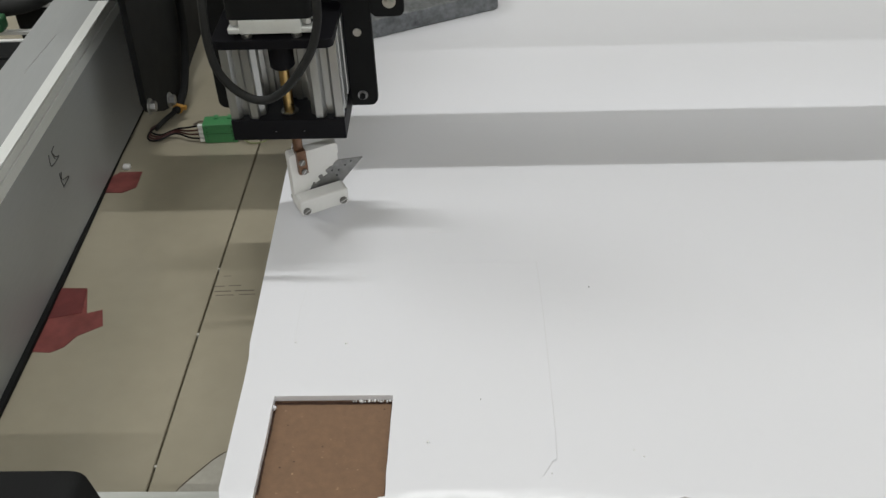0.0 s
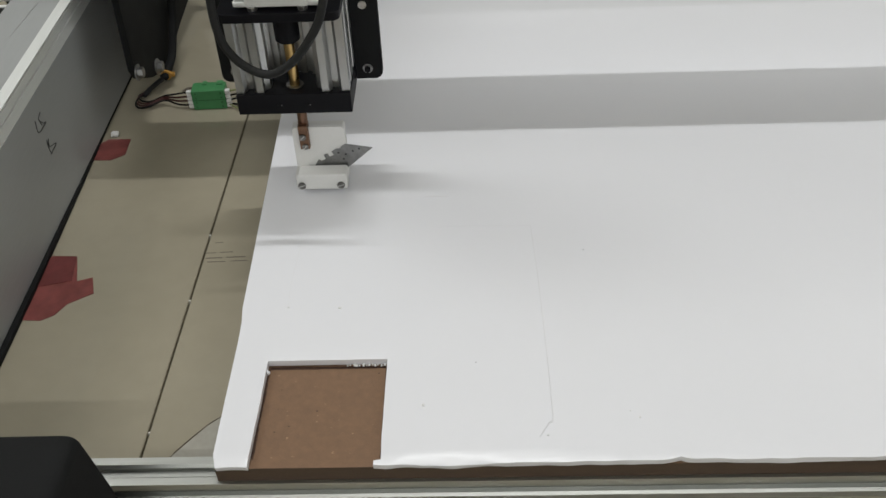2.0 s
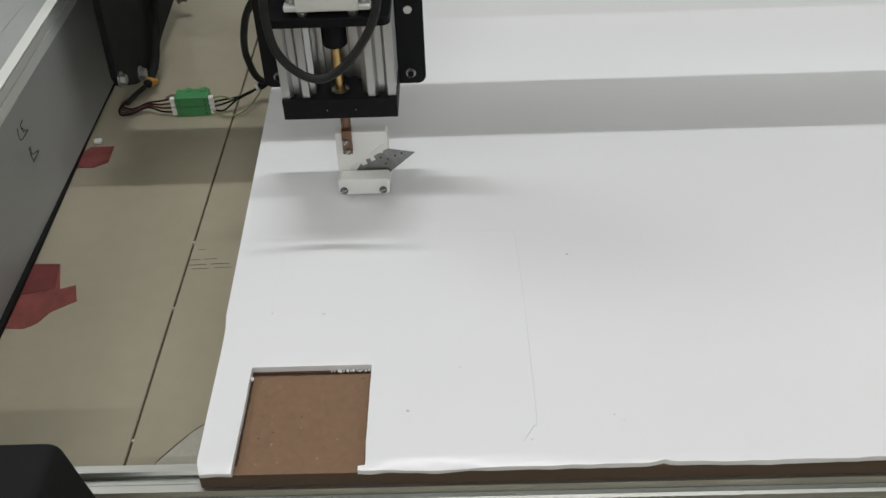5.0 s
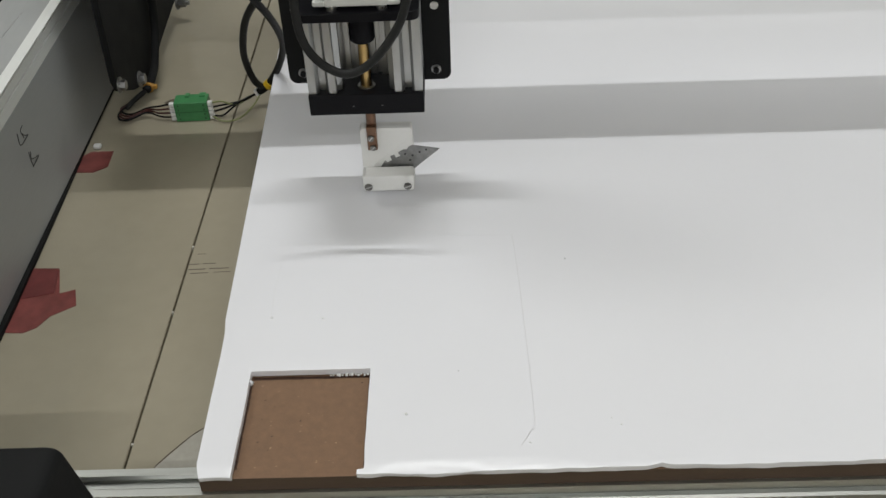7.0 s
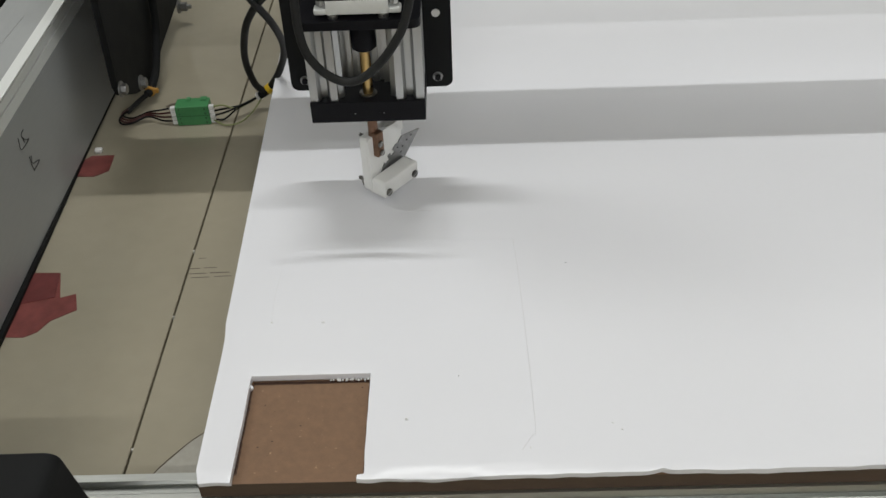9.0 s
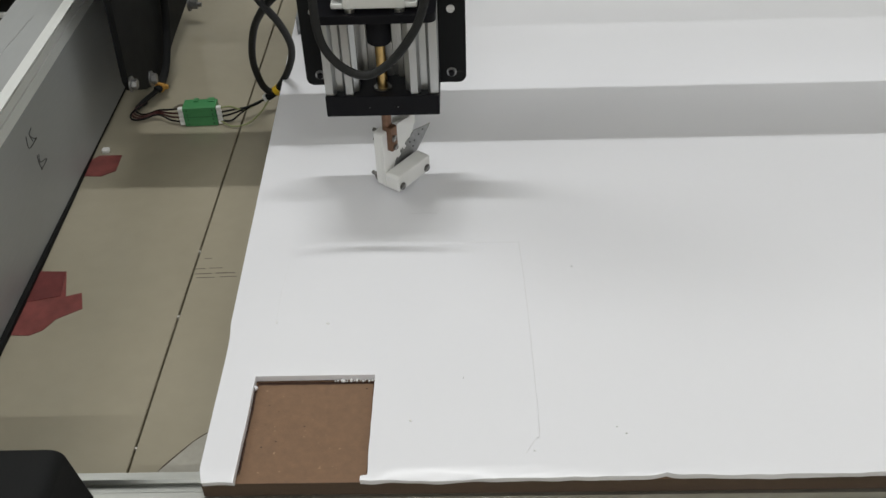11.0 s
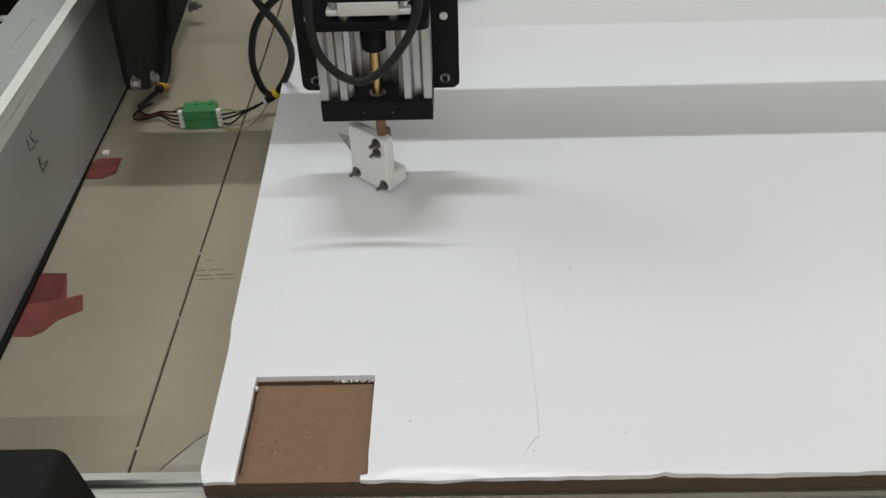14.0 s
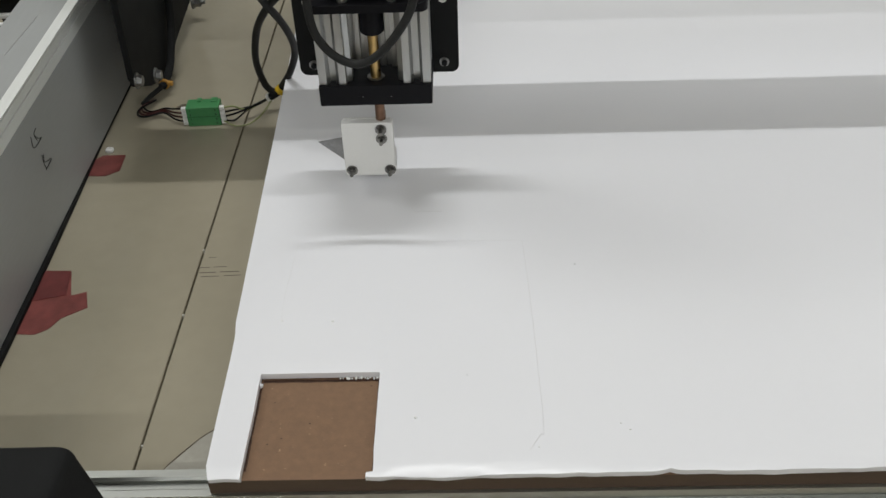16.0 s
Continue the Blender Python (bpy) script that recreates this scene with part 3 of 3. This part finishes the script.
# ---- tool head ----
def profile_section():
    """Half of the wide channel profile, mirrored: 80 by 40 mm, open to the front."""
    half = [(0.040, 0.040), (0.040, 0.033), (0.0365, 0.0315), (0.0365, 0.0285), (0.040, 0.027), (0.040, 0.013), (0.0365, 0.0115), (0.0365, 0.0085), (0.040, 0.007), (0.040, 0.0),
            (0.0345, 0.0), (0.0325, 0.0025), (0.0325, 0.0060), (0.0275, 0.0060), (0.0275, 0.0025), (0.0255, 0.0), (0.0205, 0.0), (0.0200, 0.004), (0.0165, 0.006), (0.0165, 0.014), (0.0200, 0.016), (0.0200, 0.026), (0.0165, 0.0275), (0.0150, 0.0275), (0.0145, 0.0245), (0.0110, 0.0245), (0.0105, 0.0285), (0.0075, 0.0285), (0.0070, 0.0265), (0.0030, 0.0265), (0.0026, 0.0285)]
    return half + [(-x, y) for x, y in reversed(half)]


def tool_head():
    head = tagged(empty("tool_head", pose(0.0709, 0.170, 0.143)), "motor-driven knife head on an aluminium channel with black plates", "tool head")
    part("bottom_plate", box(-0.0405, 0.0405, -0.0022, 0.042, 0, 0.0162, 0.0007), BLACK_ANO, head)
    part("channel_profile", prism(profile_section(), "z", 0.0164, 0.0780), ALU_Z, head, "bare aluminium channel profile")
    part("motor_plate", prism(rounded(-0.0405, 0.0405, -0.015, 0.043, 0.006), "z", 0.0782, 0.0846, 0.0006), BLACK_ANO, head)
    part("back_plate", prism(rounded(-0.0600, 0.0600, 0.0004, 0.21, 0.006), "y", 0.0425, 0.0480, 0.0005), BLACK, head)
    bm = box(-0.0205, 0.0205, -0.0105, 0.0465, 0.0872, 0.0972, 0.0006)
    for sx in (-1, 1):
        for sy in (-0.0105, 0.0385):
            x0, x1 = sorted((sx * 0.0202, sx * 0.0285))
            box(x0, x1, sy, sy + 0.008, 0.0872, 0.0917, 0.0012, bm=bm)
    flange = part("motor_flange", bm, ALU_RIM, head, "silver motor end cap")
    for sx in (-1, 1):
        hex_bolt((sx * 0.0240, -0.0062, 0.0917), "z", 0.0030, 0.0050, "motor_screw", head, washer=False)
        part("stand_off", cylinder((sx * 0.0165, -0.008, 0.0846), 0.0035, 0.0026, seg=16), STEEL, head)
        part("column", box(*sorted((sx * 0.0210, sx * 0.0280)), 0.000, 0.036, 0.0918, 0.102, 0.001), ALU_RIM, head)
    part("motor_base", box(-0.026, 0.026, -0.006, 0.042, 0.0846, 0.0871), BLACK_ANO, head)
    part("motor_body", prism(rounded(-0.0285, 0.0285, -0.0105, 0.0420, 0.005), "z", 0.0974, 0.165), BLACK, head)
    part("coupling", cylinder((0, 0.010, 0.0525), 0.0086, 0.0255, bevel=0.0012, seg=32), BLACK_ANO, head)
    part("drive_rod", cylinder((0, 0.010, 0.0163), 0.0037, 0.0365, seg=24), BRASS, head, "brass drive rod")
    ring = cylinder((0, 0.010, 0.0163), 0.0064, 0.0012, seg=32, bevel=0.0005)
    part("bearing_ring", ring, DARK_STEEL, head, "dull steel bearing ring")
    for x in (-0.0105, 0.0098):
        part("set_screw", cylinder((x, -0.0026, 0.0062), 0.0021, 0.0008, "y", seg=16), BLACK_ANO, head)
        # tiny bright box placed as the highlight on the hole
        part("socket_glint", box(x + 0.0008, x + 0.0019, -0.0029, -0.0026, 0.0072, 0.0077, 0.0001), BLADE, head, "bright sliver standing in for a glint on the screw hole")
    for sx in (-1, 1):
        hex_bolt((sx * 0.0491, 0.0416, 0.0095), "-y", 0.0024, 0.0026, "plate_bolt", head, BLACK_ANO, washer=False)
        part("washer", cylinder((sx * 0.0491, 0.0416, 0.0095), 0.0037, 0.0008, "y", seg=24), BLADE, head)
        part("plate_screw", cylinder((sx * 0.0494, 0.0415, 0.0605), 0.0030, 0.0012, "y", seg=20), STEEL, head)
    part("side_bracket", prism(rounded(0.0602, 0.084, 0.073, 0.21, 0.005), "y", 0.040, 0.046, 0.0005), BLACK, head)
    hex_bolt((0.074, 0.0400, 0.0845), "-y", 0.0032, 0.005, "bracket_bolt", head, washer=True)
    loop = [(-0.024, 0.000, 0.160), (-0.0335, -0.020, 0.138), (-0.0360, -0.031, 0.108), (-0.0345, -0.034, 0.081), (-0.0280, -0.034, 0.0650), (-0.0170, -0.034, 0.0545), (-0.0050, -0.034, 0.0515), (0.0080, -0.034, 0.0585), (0.0210, -0.033, 0.0730), (0.0315, -0.031, 0.0920), (0.0355, -0.027, 0.118), (0.027, -0.008, 0.158)]
    part("motor_cable", pipe(loop, 0.0029, seg=14), RUBBER, head, "thick black motor cable in a loop", smooth=True)
    return head


def knife(head):
    k = empty("knife")
    k.parent = head
    k.matrix_local = pose(0, 0.018, 0)
    part("shaft", cylinder((0, 0, -0.030), 0.0037, 0.031, seg=20), COPPER, k, "browned copper shaft")
    part("shaft_tongue", box(-0.0036, 0.0036, -0.0066, 0.002, -0.0405, -0.0200, 0.0006), COPPER, k)
    part("holder_back", prism(rounded(-0.0090, 0.0300, -0.0715, -0.0238, 0.0020), "y", -0.0003, 0.0066, 0.0008), NYLON, k, "white nylon knife holder")
    part("holder_front", prism([(-0.0090, -0.0715), (-0.0090, -0.0258), (-0.0072, -0.0238), (0.0282, -0.0238), (0.0300, -0.0256), (0.0300, -0.0335), (0.0272, -0.0345), (0.0000, -0.0562), (0.0000, -0.0715)], "y", -0.0022, -0.0004, 0.0004), NYLON, k, "white nylon front with a slanting blade pocket")
    part("clamp_block", prism(rounded(-0.0090, 0.0298, -0.0718, -0.0580, 0.002), "y", -0.0155, -0.0023, 0.0012), NYLON, k, "white nylon clamp block")
    edge = [(0.0497, -0.0441), (0.0296, -0.0404), (0.0262, -0.0422), (0.0250, -0.0444), (0.0218, -0.0447), (0.0183, -0.0470), (0.0200, -0.0502), (0.0163, -0.0519), (0.0152, -0.0489), (0.0121, -0.0501), (0.0134, -0.0539), (0.0095, -0.0557), (0.0080, -0.0537), (0.0030, -0.0620), (0.0296, -0.0620)]
    part("blade", prism(edge, "y", -0.0011, -0.0004), BLADE, k, "notched steel trapezoid blade")
    for x, z in ((0.0235, -0.0481), (0.0290, -0.0495), (0.0345, -0.0467), (0.0395, -0.0447), (0.0270, -0.0537)):
        part("blade_hole", cylinder((x, -0.0013, z), 0.0008, 0.0002, "y", seg=12), INK, k)
    for x, z, r in ((-0.0008, -0.0295, 0.0026), (0.0004, -0.0378, 0.0024)):
        slotted_screw((x, -0.0066, z), r, "slotted_screw", k, 50)
        hex_bolt((0.0, 0.0065, z), "y", 0.0030, 0.0032, "nut", k, DARK_STEEL, washer=True, shank=0.0045)
    for x in (-0.0049, 0.0248):
        slotted_screw((x, -0.0155, -0.0672), 0.0030, "slotted_screw", k, 20)
        hex_bolt((x, 0.0065, -0.0662), "y", 0.0030, 0.0032, "nut", k, DARK_STEEL, washer=True, shank=0.0045)
    return k


head = tool_head()
blade_unit = knife(head)

# ---- floor tiles ----
tile_mesh = None
T, J = 0.80, 0.0014
for i in range(-4, 5):
    for j in range(-6, 6):
        if tile_mesh is None:
            bm = box(0, T - J, 0, T - J, -0.012, 0, 0.0006, 1)
            tile = part("tile", bm, TILE, floor)
            tile_mesh = tile.data
        else:
            tile = new("tile", tile_mesh)
            tile.parent = floor
        tile.matrix_local = pose(0, 0, 0, 0, 0, -0.7) @ pose(-0.0799 + J / 2 + i * T, -0.071 + j * T, FLOOR_Z)


# ---- movement ----
HEAD_X = [(0, -0.003), (0.5, -0.0025), (1.0, -0.002), (1.5, 0.0003), (2, 0.0065), (2.5, 0.014), (3, 0.0215), (3.5, 0.029), (4, 0.0362), (4.5, 0.0435), (5, 0.051), (5.5, 0.0583), (6, 0.066), (6.4, 0.0715), (6.6, 0.0722), (7, 0.0712), (7.5, 0.0708), (9, 0.0718), (10.0, 0.0745), (10.8, 0.0765), (13.4, 0.077), (14, 0.072), (14.5, 0.0700), (15, 0.0687), (16, 0.069)]
HEAD_Z = [(0, 0), (0.6, -0.0005), (1.0, -0.0036), (1.5, -0.0088), (2, -0.0092), (3.5, -0.0092), (6.4, -0.0098), (6.7, -0.007), (7.0, -0.0022), (7.4, -0.0002), (8.5, 0), (9.0, -0.005), (9.4, -0.010), (10.6, -0.0102), (11.1, -0.003), (11.4, 0), (12.5, 0), (13, -0.004), (13.5, -0.0102), (13.9, -0.0108), (14.2, -0.009), (14.5, -0.006), (15, -0.0005), (15.4, 0), (16, 0)]
GANTRY_Y = [(0, 0.0005), (9.2, 0.0), (10.0, 0.004), (10.8, 0.009), (13.3, 0.009), (14.0, 0.0150), (16, 0.0155)]
KNIFE = [(0, 28), (0.2, 16), (0.4, 9), (0.6, 4), (0.8, 1), (1.0, 0), (7.3, 0), (7.5, 3), (7.6, 8), (7.8, 17), (8.0, 25), (8.2, 34), (8.5, 44), (8.8, 49), (9.1, 51), (10.6, 51), (11.0, 53), (11.3, 62), (11.5, 77), (11.8, 95), (12.1, 121), (12.5, 136), (12.9, 140), (14.9, 140), (15.1, 144), (15.2, 149), (15.4, 158), (15.6, 169), (15.8, 177), (16, 180)]


def motions():
    times = sorted({t for table in (HEAD_X, HEAD_Z, GANTRY_Y) for t, _ in table})
    walk(gantry, [(t, pose(0, lerp_table(GANTRY_Y, t), 0)) for t in times])
    walk(head, [(t, pose(lerp_table(HEAD_X, t), 0.170 + lerp_table(GANTRY_Y, t), 0.143 + lerp_table(HEAD_Z, t))) for t in times])
    for wire in sleeve_wires:
        walk(wire, [(t, pose(-0.132, 0.3595, 0) @ pose(0, 0, 0, 0, 0, -math.degrees(math.asin(lerp_table(GANTRY_Y, t) / 0.050))) @ pose(0.132, -0.3595, 0)) for t in times])
    walk(blade_unit, [(t, pose(0, 0.018, 0, 0, 0, a)) for t, a in KNIFE])


motions()
